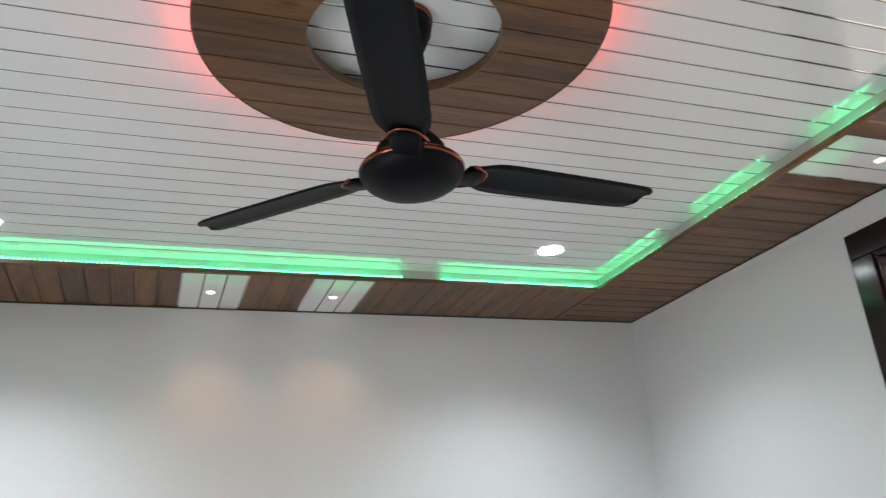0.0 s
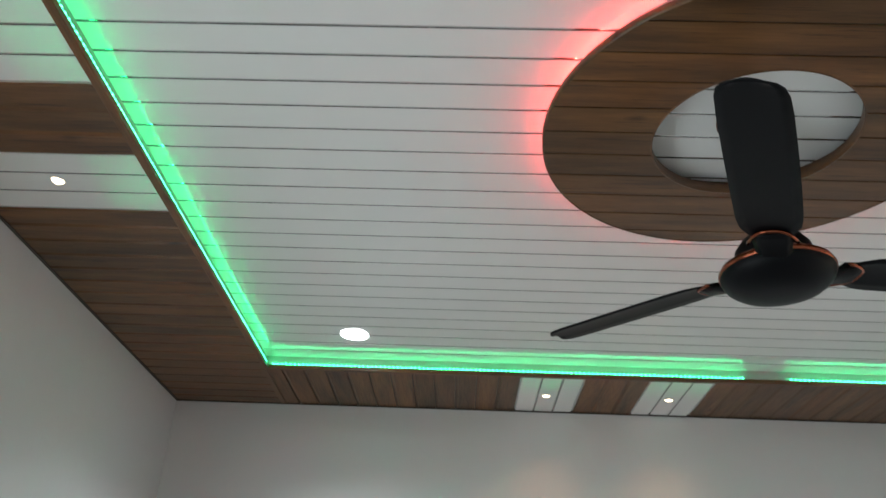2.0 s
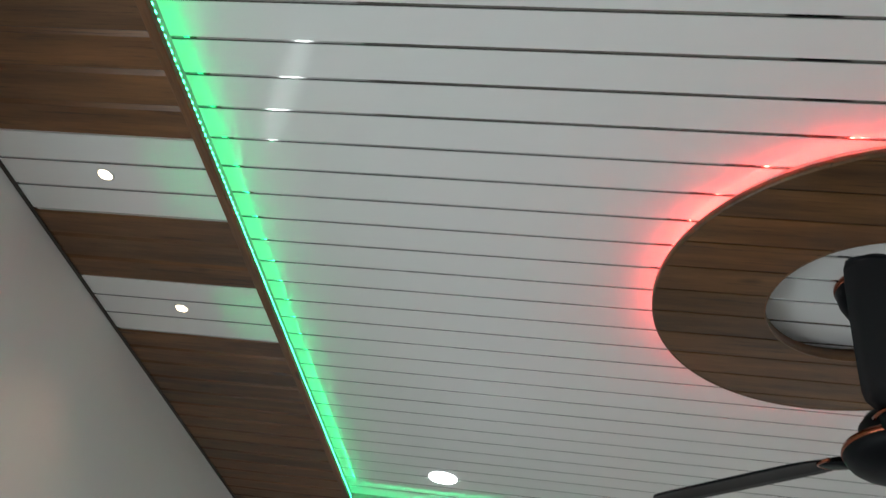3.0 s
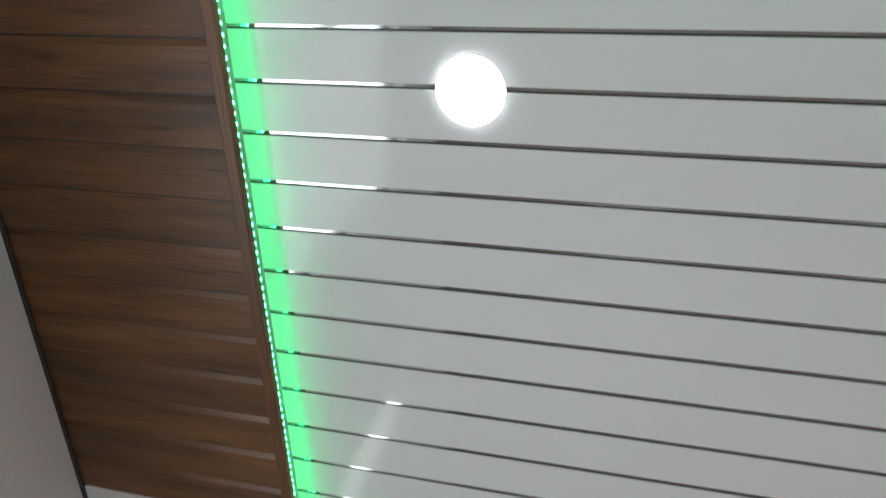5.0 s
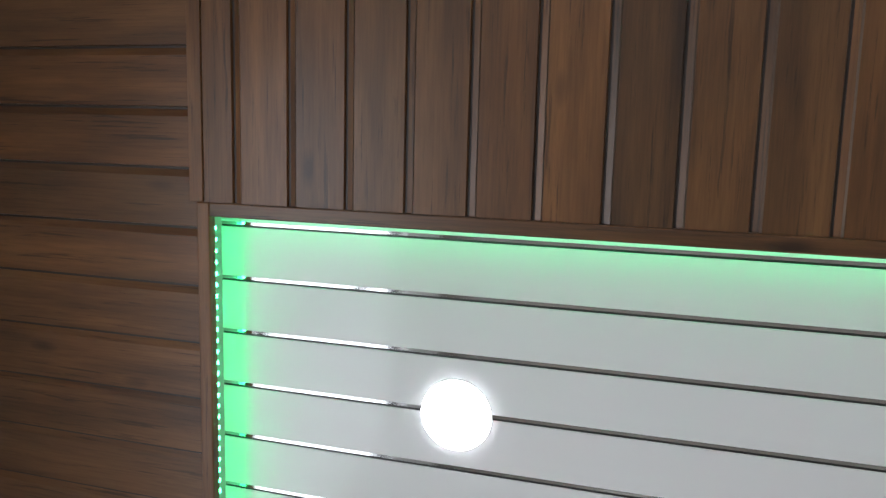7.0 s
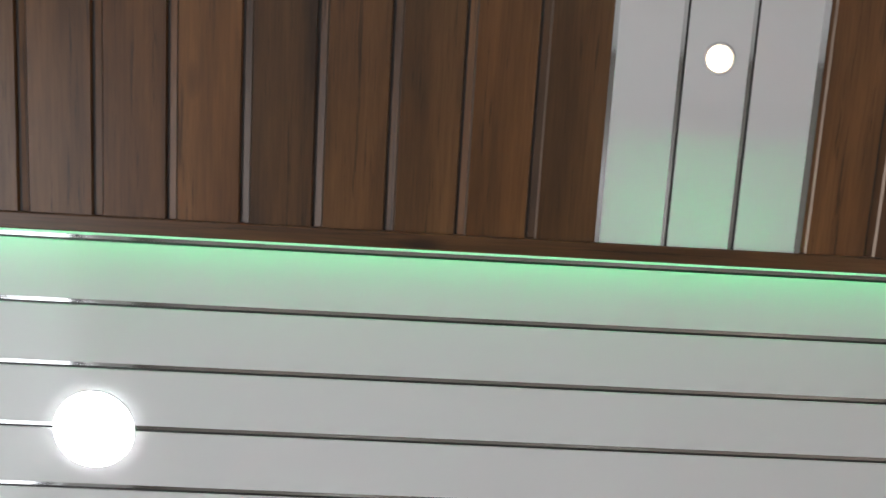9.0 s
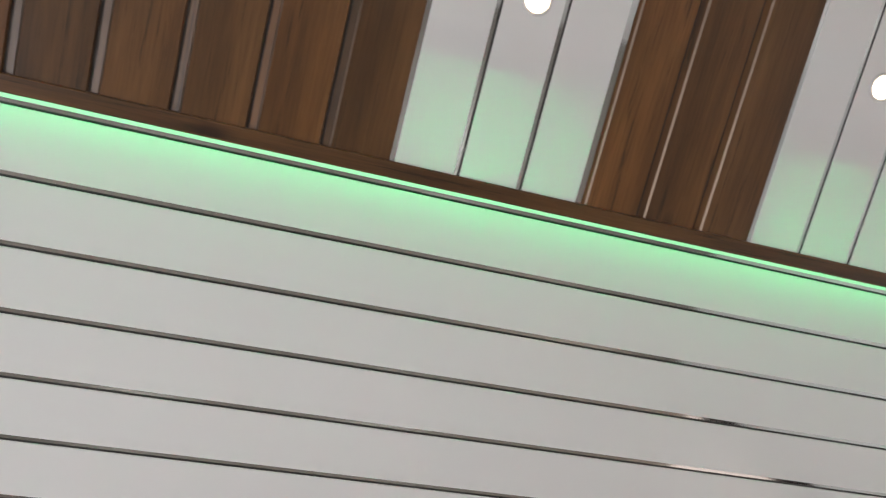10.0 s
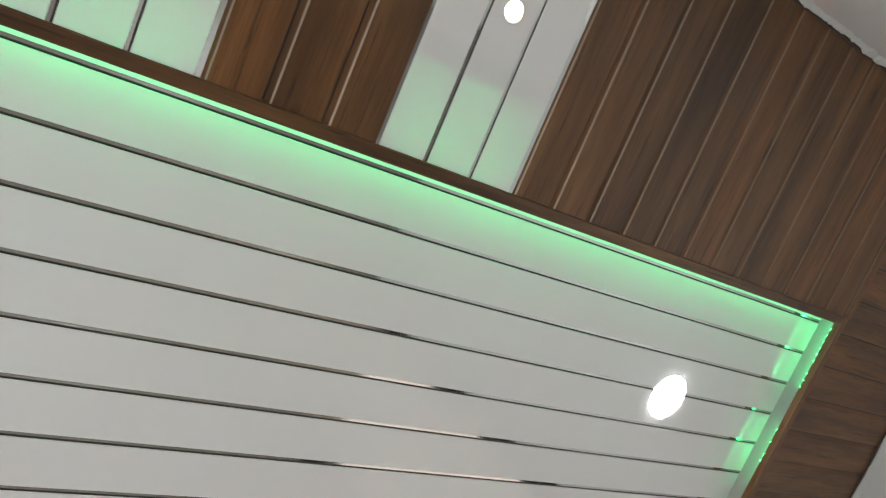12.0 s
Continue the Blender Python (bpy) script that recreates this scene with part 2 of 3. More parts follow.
def grid(start, step, lo, hi):
    """Groove lines start + k * step within lo..hi, with both ends."""
    k0, k1 = math.ceil((lo - start) / step - 1e-6), math.floor((hi - start) / step + 1e-6)
    inner = [start + k * step for k in range(k0, k1 + 1) if lo + 0.004 < start + k * step < hi - 0.004]
    return [lo] + inner + [hi]


# ---- shell of the room ----
def wall(name, label, *boxes, material=WALL):
    bm = bmesh.new()
    for b in boxes:
        box(bm, *b)
    return tagged(link_mesh(name, bm, material), label, "wall", kind="structure")


TOP = H + 0.16
wall("wall_north", "plain white painted wall with soft warm light pools", (XW - 0.12, XE + 0.12, YN, YN + 0.12, 0, TOP))
wall("wall_south", "plain white painted wall with rough plaster along the top", (XW - 0.12, XE + 0.12, YS - 0.12, YS, 0, TOP))
WY0, WY1, WZ0, WZ1 = -0.30, 1.25, 0.45, 1.70      # wide window
VY0, VY1, VZ0, VZ1 = 2.18, 2.36, 0.75, 1.45       # slim window
wall("wall_west", "plain white painted wall with a wide and a slim window",
     (XW - 0.12, XW, YS, WY0, 0, TOP), (XW - 0.12, XW, WY0, WY1, 0, WZ0), (XW - 0.12, XW, WY0, WY1, WZ1, TOP), (XW - 0.12, XW, WY1, VY0, 0, TOP),
     (XW - 0.12, XW, VY0, VY1, 0, VZ0), (XW - 0.12, XW, VY0, VY1, VZ1, TOP), (XW - 0.12, XW, VY1, YN, 0, TOP))
DY0, DY1, DZ = 13.17 * P, 23.566 * P, H - 2.29 * P     # clear opening of the doorway
wall("wall_east", "plain white painted wall with a dark-framed doorway",
     (XE, XE + 0.12, YS, DY0, 0, TOP), (XE, XE + 0.12, DY1, YN, 0, TOP), (XE, XE + 0.12, DY0, DY1, DZ, TOP))
bm = box(bmesh.new(), XW - 0.12, XE + 0.12, YS - 0.12, YN + 0.12, -0.1, 0)
tagged(link_mesh("floor", bm, TILE), "polished grey-beige tile floor", "floor", kind="structure")
bm = box(bmesh.new(), XW - 0.12, XE + 0.12, YS - 0.12, YN + 0.12, TOP, TOP + 0.12)
tagged(link_mesh("ceiling_slab", bm, CONCRETE), "plain concrete slab above the panelled ceiling", "ceiling", kind="structure")

# passage added behind the doorway
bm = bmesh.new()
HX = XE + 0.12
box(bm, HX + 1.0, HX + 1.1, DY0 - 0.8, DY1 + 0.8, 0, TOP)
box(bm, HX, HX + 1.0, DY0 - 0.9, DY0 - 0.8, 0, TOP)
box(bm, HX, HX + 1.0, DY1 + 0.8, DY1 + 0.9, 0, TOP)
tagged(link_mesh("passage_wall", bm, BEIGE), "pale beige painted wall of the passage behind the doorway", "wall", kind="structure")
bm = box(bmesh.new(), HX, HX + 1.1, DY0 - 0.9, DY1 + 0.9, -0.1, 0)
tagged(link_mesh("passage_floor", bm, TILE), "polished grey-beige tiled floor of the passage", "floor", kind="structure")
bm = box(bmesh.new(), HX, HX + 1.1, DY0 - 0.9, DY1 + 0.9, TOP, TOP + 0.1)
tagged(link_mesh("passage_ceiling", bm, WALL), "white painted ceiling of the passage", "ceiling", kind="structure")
# unseen disc lamp, added only to brighten the passage
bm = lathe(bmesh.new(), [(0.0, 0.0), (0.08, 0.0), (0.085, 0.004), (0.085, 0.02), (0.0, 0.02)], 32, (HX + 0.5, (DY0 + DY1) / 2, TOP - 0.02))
tagged(link_mesh("passage_fill_lamp", bm, emitter("passage_fill_glow", (1.0, 0.9, 0.8), 120.0)), "unseen round white lamp added to brighten the passage", "ceiling lamp")

# dark door frame
door = tagged(empty("door_1", (XE, (DY0 + DY1) / 2, 0)), "glossy dark-framed open doorway in the white wall", "doorway", kind="structure")
FW = 1.09 * P


def door_part(name, x0, x1, y0, y1, z0, z1):
    bm = box(bmesh.new(), x0 - XE, x1 - XE, y0 - (DY0 + DY1) / 2, y1 - (DY0 + DY1) / 2, z0, z1, 0.004)
    return part(name, bm, FRAME, door)


for a, b in ((DY0 - FW, DY0), (DY1, DY1 + FW)):
    door_part("jamb", XE - 0.018, XE + 0.0, a, b, 0, DZ - 0.001)
door_part("head", XE - 0.018, XE + 0.0, DY0 - FW, DY1 + FW, DZ, DZ + FW)
for a, b in ((DY0, DY0 + 0.016), (DY1 - 0.016, DY1)):
    door_part("lining", XE - 0.006, XE + 0.13, a, b, 0, DZ - 0.018)
door_part("lining", XE - 0.006, XE + 0.13, DY0, DY1, DZ - 0.016, DZ)



# ---- windows in the west wall ----
def daylight(name, x, y0, y1, z0, z1, watts, color, side):
    """An area lamp that fills an opening, facing into the room (side: 1 towards +x, -1 towards -x)."""
    li = bpy.data.lights.new(name, "AREA")
    li.shape, li.size, li.size_y, li.energy, li.color = "RECTANGLE", z1 - z0, y1 - y0, watts, color
    new(name, li).matrix_world = pose(x, (y0 + y1) / 2, (z0 + z1) / 2, 0, -90 * side, 0)


def window(name, y0, y1, z0, z1, mullions):
    thing = tagged(empty(name, (XW - 0.12, (y0 + y1) / 2, z0)), "daylit window with a dark frame in the white wall", "window", kind="structure")
    yc, w = (y0 + y1) / 2, 0.03

    def bar(nm, a, b, c, d):
        part(nm, box(bmesh.new(), 0.045, 0.085, a - yc, b - yc, c - z0, d - z0, 0.003), FRAME, thing)

    bar("window_frame", y0, y0 + w, z0, z1)
    bar("window_frame", y1 - w, y1, z0, z1)
    bar("window_frame", y0 + w, y1 - w, z0, z0 + w)
    bar("window_frame", y0 + w, y1 - w, z1 - w, z1)
    for m in mullions:
        bar("mullion", m - 0.012, m + 0.012, z0 + w, z1 - w)


window("window_1", WY0, WY1, WZ0, WZ1, [(WY0 + WY1) / 2])
window("window_2", VY0, VY1, VZ0, VZ1, [])
daylight("window_daylight", XW - 0.10, WY0, WY1, WZ0, WZ1, WINDOW_WATTS, (0.86, 0.94, 1.0), 1)
daylight("slim_window_daylight", XW - 0.025, VY0, VY1, VZ0, VZ1, SLIT_WATTS, (0.93, 0.97, 1.0), 1)
daylight("doorway_daylight", XE + 0.14, DY0 + 0.02, DY1 - 0.02, 0.01, DZ - 0.02, DOOR_WATTS, (1.0, 0.93, 0.89), -1)

# ---- white recessed ceiling ----
WG, WSL, WD = 0.0074, 0.0007, 0.0014       # silver groove: width, slope, depth
WK = 0.0030             # dark line along one side of the foil
ZT = H + D
st = Strips("X", ZT)
lines = grid(0.186 * P, PW * P, -0.03, TL + 0.03)
for a, b in zip(lines, lines[1:]):
    st.strip(a, b, -0.03, TW + 0.03, 0, WG, (WSL, WSL), WD)
for c in lines[1:-1]:
    st.quad(c - WG / 2 - 0.0004, c + WG / 2 - WK, -0.03, TW + 0.03, ZT + WD, ZT + WD, 1)
    st.quad(c + WG / 2 - WK, c + WG / 2 + 0.0004, -0.03, TW + 0.03, ZT + WD, ZT + WD, 2)
tagged(st.mesh("ceiling", [PVC, SILVER, SHADOW_LINE]), "glossy white PVC strip ceiling with silver grooves", "ceiling", kind="structure")

# ---- brown border with white bands ----
BG, BSL, BD = 0.0034, 0.0100, 0.0042
GREEN_ZONE = 1.55 * P


def border(name, label, axis, c_lo, c_hi, l_lo, l_hi, first, bands, lip_at):
    """c runs across the strips, l along them; lip_at: the l of the tray's edge."""
    s = Strips(axis, H)
    cuts = [c for c in grid(first, P, c_lo, first + 0.001) if c < first - 0.004]
    for k, b in enumerate(bands):
        cuts += [b + i * PW * P for i in range(4)]
        if k == 0:
            cuts += [b + BW + i * (bands[1] - b - BW) / 3 for i in (1, 2)]
    cuts += grid(bands[1] + BW, P, bands[1] + BW, c_hi)[1:]
    is_white = lambda c: any(b - 0.01 < c < b + BW - 0.01 for b in bands)
    for a, b in zip(cuts, cuts[1:]):
        if is_white((a + b) / 2):
            z0, z1 = (l_lo, l_lo + GREEN_ZONE + 0.04) if abs(lip_at - l_lo) < 0.03 else (l_hi - GREEN_ZONE - 0.04, l_hi)
            s.strip(a, b, z0, z1, 2, WG, (WSL, WSL), WD, False)
            if z0 == l_lo:
                s.strip(a, b, z1, l_hi, 1, WG, (WSL, WSL), WD)
            else:
                s.strip(a, b, l_lo, z0, 1, WG, (WSL, WSL), WD)
        else:
            s.strip(a, b, l_lo, l_hi, 0, BG, (BSL, 0.0010), BD, True, axis == "Y")
    for c in cuts[1:-1]:
        w1, w2 = is_white(c - 0.5 * P), is_white(c + 0.5 * P)
        mi, g, d = (3, WG, WD) if w1 or w2 else (6, BG, BD)
        if w1 and w2:
            s.quad(c - g / 2 - 0.0004, c + g / 2 - WK, l_lo, l_hi, H + d, H + d, mi)
            s.quad(c + g / 2 - WK, c + g / 2 + 0.0004, l_lo, l_hi, H + d, H + d, 5)
        else:
            e = 0.003 if w2 and not w1 else 0
            s.quad(c - g / 2 - 0.0005 - e, c + g / 2 + 0.0005 + e, l_lo, l_hi, H + d + 0.0002, H + d + 0.0002, mi)
    return tagged(s.mesh(name, [WOOD_X if axis == "X" else WOOD_Y, PVC, PVC_THIN, SILVER, LIP_GLINT, SHADOW_LINE, EDGE]), label, "ceiling", kind="structure")


WB = [13.216 * P, 19.116 * P]
NB = [11.57 * P, 17.43 * P]
SB = [11.464 * P, 17.362 * P]
BW = 3 * PW * P          # width of a white band
border("ceiling_border_west", "lowered ceiling border of walnut-print PVC strips with two white bands", "X", YS, YN, XW, -LIP, WB[0], WB, -LIP)
border("ceiling_border_east", "lowered ceiling border of walnut-print PVC strips with two white bands", "X", YS, YN, TW + LIP, XE, WB[0], WB, TW + LIP)
border("ceiling_border_north", "lowered ceiling border of walnut-print PVC strips with two white bands", "Y", -LIP, TW + LIP, TL + LIP, YN, NB[0], NB, TL + LIP)
border("ceiling_border_south", "lowered ceiling border of walnut-print PVC strips with two white bands", "Y", -LIP, TW + LIP, YS, -LIP, SB[0], SB, -LIP)


# ---- edge mouldings of the tray and along the walls ----
def moulding(name, label, pieces, mats, bevel=0.002):
    bm = bmesh.new()
    for b, mi in pieces:
        box(bm, *b, bevel, mi)
    return tagged(link_mesh(name, bm, mats), label, "trim", kind="structure")


Z0, Z1 = H - 0.003, H + 0.013
moulding("trim", "walnut-print edge moulding round the recessed tray", [
    ((-LIP, 0, -LIP, TL + LIP, Z0, Z1), 0), ((TW, TW + LIP, -LIP, TL + LIP, Z0, Z1), 0),
    ((0, TW, -LIP, 0, Z0, Z1), 1), ((0, TW, TL, TL + LIP, Z0, Z1), 1)], [MOULD_Y, MOULD_X])
moulding("cove_face", "pale grey upright face behind the tray's edge, lit by the strips", [
    ((-0.024, -0.016, -0.024, TL + 0.024, Z1, ZT + 0.004), 0), ((TW + 0.016, TW + 0.024, -0.024, TL + 0.024, Z1, ZT + 0.004), 0),
    ((-0.016, TW + 0.016, -0.024, -0.016, Z1, ZT + 0.004), 0), ((-0.016, TW + 0.016, TL + 0.016, TL + 0.024, Z1, ZT + 0.004), 0)], [COVE_FACE], 0)
moulding("trim_joint", "narrow wood-print bead over the border's corner joints", [
    ((-LIP - 0.012, -LIP + 0.010, YS, -LIP, H - 0.002, H + 0.006), 0), ((TW + LIP - 0.010, TW + LIP + 0.012, YS, -LIP, H - 0.002, H + 0.006), 0),
    ((-LIP - 0.012, -LIP + 0.010, TL + LIP, YN, H - 0.002, H + 0.006), 0), ((TW + LIP - 0.010, TW + LIP + 0.012, TL + LIP, YN, H - 0.002, H + 0.006), 0)], [MOULD_Y], 0.001)
E1 = 0.010
moulding("trim_wall_edge", "thin dark edge profile where the ceiling meets the walls", [
    ((XW, XW + E1, YS, YN, H - 0.004, H), 0), ((XE - E1, XE, YS, YN, H - 0.004, H), 0),
    ((XW + E1, XE - E1, YS, YS + E1, H - 0.004, H), 0), ((XW + E1, XE - E1, YN - E1, YN, H - 0.004, H), 0)], [EDGE], 0.001)


def ragged_plaster(name, x0, x1, y0, y1, inward):
    """An uneven, hand-trowelled edge of plaster along the top of a wall, with flakes and bare gaps."""
    bm = bmesh.new()
    n = 620
    rows = []
    for k in range(n + 1):
        t = k / n
        a = noise.noise((t * 31, inward[0] * 3.1, inward[1] * 5.7))
        f = noise.noise((t * 210, inward[0] * 7.3, 2.2)) + 0.5 * noise.noise((t * 480, 1.7, inward[1]))
        w = 0.003 + 0.008 * max(0, a + 0.25) + 0.007 * max(0, f)
        d = 0.010 + 0.008 * noise.noise((t * 47, 4.4, inward[0])) + 0.009 * f
        x, y = x0 + (x1 - x0) * t, y0 + (y1 - y0) * t
        rows.append([bm.verts.new((x + inward[0] * u, y + inward[1] * u, z)) for u, z in ((-0.002, H - 0.004), (w, H - 0.0045), (w * 0.8 + 0.001, H - 0.008 - 0.002 * f), (-0.002, H - 0.012 - abs(d)))])
    for a, b in zip(rows, rows[1:]):
        for i in range(3):
            bm.faces.new((a[i], a[i + 1], b[i + 1], b[i]))
    return tagged(link_mesh(name, bm, PLASTER), "rough white plaster edge along the wall's top", "trim", kind="structure")


ragged_plaster("trim_plaster", XW, XE, YS, YS, (0, 1))
ragged_plaster("trim_plaster_east", XE, XE, YS, YN, (-1, 0))


# ---- lamps ----
def round_lamp(x, y):
    lamp = tagged(empty("recessed_lamp", (x, y, ZT)), "round recessed cool-white lamp, lit, in the white strip ceiling", "ceiling lamp", "round ceiling lamps")
    part("bezel", lathe(bmesh.new(), [(0.0506, -0.0006), (0.0510, -0.0010), (0.0518, -0.0008), (0.0523, 0.0004), (0.0506, 0.0008)], 48), WHITE_PLASTIC, lamp, "white plastic ring", True)
    part("diffuser", lathe(bmesh.new(), [(0.0, -0.0062), (0.030, -0.0058), (0.044, -0.0045), (0.0490, -0.0030), (0.0506, -0.0018), (0.0506, 0.0004)], 48), LAMP, lamp, "glowing white diffuser")
    return lamp


first_lamp = round_lamp(4.20 * P, 3.12 * P)
for x, y in ((27.89, 3.22), (4.22, 32.926), (27.87, 32.266)):
    copy_thing(first_lamp, pose(x * P, y * P, ZT))


for x, y, gain in ((4.20, 3.12, 0.8), (27.89, 3.22, 1.5), (4.22, 32.926, 1.0), (27.87, 32.266, 0.95)):     # the lamps differ in output
    li = bpy.data.lights.new("lamp_beam", "SPOT")
    li.energy, li.color, li.spot_size, li.spot_blend, li.shadow_soft_size = LAMP_WATTS * gain, (0.88, 0.95, 1.0), radians(132), 1.0, 0.05
    new("lamp_beam", li).matrix_world = pose(x * P, y * P, ZT - 0.014)


def small_spot(x, y):
    spot = tagged(empty("spot_light", (x, y, H)), "small round warm-white spot, lit, in a white panel band", "spot light", "small warm spots")
    part("bezel", lathe(bmesh.new(), [(0.0150, -0.0004), (0.0155, -0.0014), (0.0172, -0.0020), (0.0190, -0.0012), (0.0195, 0.0002)], 32), WHITE_PLASTIC, spot, "white ring", True)
    part("lens", lathe(bmesh.new(), [(0.0, -0.0052), (0.008, -0.0046), (0.0135, -0.0032), (0.0152, -0.0006)], 32), SPOT_GLOW, spot, "glowing warm lens")
    return spot


SPOTS = [(12.93, -2.87), (18.78, -3.07), (12.95, 38.426), (18.82, 38.456), (-3.0, 20.466), (-3.03, 14.586), (35.41, 20.366), (35.41, 14.616)]
first_spot = small_spot(SPOTS[0][0] * P, SPOTS[0][1] * P)
for x, y in SPOTS[1:]:
    copy_thing(first_spot, pose(x * P, y * P, H))
for x, y in SPOTS:
    li = bpy.data.lights.new("spot_beam", "SPOT")
    li.energy, li.color, li.spot_size, li.spot_blend, li.shadow_soft_size = SPOT_WATTS, (1.0, 0.62, 0.42), radians(104), 1.0, 0.02
    new("spot_beam", li).matrix_world = pose(x * P, y * P, H - 0.006)


# ---- LED strips ----
def led_strip(name, label, axis, fixed, a, b, z, face, tape, diode, off=(), faulty=0.0, edge=0.0112):
    """A tape lying on the tray's lip, its diodes edge metres from the fixed line; off: unlit stretches."""
    thing = tagged(empty(name, (0, 0, 0)), label, "LED strip", "LED strips")
    dots, rng = bmesh.new(), random.Random(5)

    def put(bm, u0, u1, depth0, depth1, h0, h1):
        f0, f1 = sorted((fixed + face * depth0, fixed + face * depth1))
        if axis == "X":
            box(bm, u0, u1, f0, f1, z + h0, z + h1)
        else:
            box(bm, f0, f1, u0, u1, z + h0, z + h1)

    cuts, u = [], a
    for o0, o1 in sorted(off):
        cuts.append((u, o0, True)), cuts.append((o0, o1, False))
        u = o1
    cuts.append((u, b, True))
    for u0, u1, on in cuts:
        if u1 - u0 > 0.002:
            bm = bmesh.new()
            put(bm, u0, u1, 0.0005, 0.0105, 0.0, 0.0012)
            part("tape" if on else "dark_tape", bm, tape if on else OFF_TAPE, thing, "" if on else "unlit stretch of tape")
    n = int((b - a) / 0.0167)
    for k in range(n):
        u = a + (k + 0.5) * 0.0167
        if not any(o0 - 0.004 < u < o1 + 0.004 for o0, o1 in off) and rng.random() >= faulty:
            put(dots, u - 0.0026, u + 0.0026, edge, edge + 0.0030, 0.0013, 0.0050)
    part("diode_line", dots, diode, thing)["kind"] = "stuff"
    return thing


ZL = Z1 + 0.0004
led_strip("led_strip", "bright green LED strip glowing in the ceiling cove", "Y", -0.016, 0.01, TL - 0.01, ZL, 1, GREEN_TAPE, GREEN_LED)
led_strip("led_strip", "bright green LED strip with a short dead stretch", "X", TL + 0.016, 0.01, TW - 0.01, ZL, -1, GREEN_TAPE, GREEN_LED, [(21.6 * P, 23.5 * P)])
led_strip("led_strip", "green LED strip glowing in the ceiling cove", "X", -0.016, 0.01, TW - 0.01, ZL, 1, WEAK_TAPE, WEAK_LED, edge=0.006)
led_strip("led_strip", "green LED strip lit only in patches", "Y", TW + 0.016, 0.01, TL - 0.01, ZL, -1, PATCH_TAPE, PATCH_LED,
          [(2.1 * P, 3.2 * P), (5.1 * P, 8.3 * P), (9.8 * P, 14.2 * P), (15.67 * P, 17.57 * P), (20.37 * P, 22.67 * P), (27.47 * P, 29.87 * P)], 0.4, 0.003)

# unseen green bars added above the thin white bands, tinting them like leaked light
def panel_glow(x0, x1, y0, y1):
    bm = box(bmesh.new(), x0, x1, y0, y1, H + 0.09, H + 0.10)
    tagged(link_mesh("panel_glow_bar", bm, GREEN_DIM), "unseen green glowing bar added above a thin white panel band", "LED strip", "tapes above panels")


for b in WB:
    panel_glow(-LIP - 0.030, -LIP - 0.010, b + 0.012, b + BW - 0.012)
    panel_glow(TW + LIP + 0.010, TW + LIP + 0.030, b + 0.012, b + BW - 0.012)
for b in NB:
    panel_glow(b + 0.012, b + BW - 0.012, TL + LIP + 0.010, TL + LIP + 0.030)
for b in SB:
    panel_glow(b + 0.012, b + BW - 0.012, -LIP - 0.030, -LIP - 0.010)
# unseen boards added to stop this light
bm = bmesh.new()
for b in WB:
    for x in (-LIP - GREEN_ZONE, TW + LIP + GREEN_ZONE):
        box(bm, x - 0.006, x + 0.006, b, b + BW, H + 0.008, TOP)
        for y in (b, b + BW):
            s = 1 if x > 0 else -1
            x0, x1 = sorted((x, x - s * GREEN_ZONE))
            box(bm, x0, x1, y - 0.004, y + 0.004, H + 0.008, TOP)
for bands, y, s in ((NB, TL + LIP + GREEN_ZONE, 1), (SB, -LIP - GREEN_ZONE, -1)):
    for b in bands:
        box(bm, b, b + BW, y - 0.006, y + 0.006, H + 0.008, TOP)
        for x in (b, b + BW):
            y0, y1 = sorted((y, y - s * GREEN_ZONE))
            box(bm, x - 0.004, x + 0.004, y0, y1, H + 0.008, TOP)
tagged(link_mesh("batten", bm, CONCRETE), "unseen grey boards added above the border panels to cut off the green light", "batten", kind="structure")

# ---- ring round the fan ----
RO, RI = 5.31 * P, 2.55 * P
ring = tagged(empty("ceiling_ring", (CX, CY, ZT)), "round walnut-print ceiling ring with a red glow behind it", "ceiling ring")
ZR = H - 0.001 - ZT        # underside, local


def ring_strips():
    bm = bmesh.new()
    cuts = grid(0.186 * P + 18 * PW * P - CY, PW * P, -RO, RO)
    for a, b in zip(cuts, cuts[1:]):
        lo, hi = a + (0.0022 if a > -RO else 0), b - (0.0022 if b < RO else 0)
        ys = {lo, hi}
        for k in range(1, 90):
            for r in (RO, RI):
                y = r * math.sin(math.pi * (k / 90 - 0.5))
                if lo < y < hi:
                    ys.add(y)
        for y in (-RI, RI):
            if lo < y < hi:
                ys.add(y)
        ys = sorted(ys)
        for y0, y1 in zip(ys, ys[1:]):
            xo0, xo1 = (math.sqrt(max(RO * RO - y * y, 0)) for y in (y0, y1))
            xi0, xi1 = (math.sqrt(max(RI * RI - y * y, 0)) for y in (y0, y1))
            spans = [(-xo0, xo0, -xo1, xo1)] if xi0 == 0 and xi1 == 0 else [(-xo0, -xi0, -xo1, -xi1), (xi0, xo0, xi1, xo1)]
            for p0, p1, q0, q1 in spans:
                q = [(p0, y0), (q0, y1), (q1, y1), (p1, y0)]
                bm.faces.new([bm.verts.new((x, y, ZR)) for x, y in q])
    bmesh.ops.remove_doubles(bm, verts=bm.verts, dist=1e-5)
    bmesh.ops.dissolve_degenerate(bm, edges=bm.edges, dist=1e-6)
    up = bmesh.ops.extrude_face_region(bm, geom=list(bm.faces))
    bmesh.ops.translate(bm, verts=[g for g in up["geom"] if isinstance(g, bmesh.types.BMVert)], vec=(0, 0, 0.004))
    bmesh.ops.recalc_face_normals(bm, faces=bm.faces)
    return bm


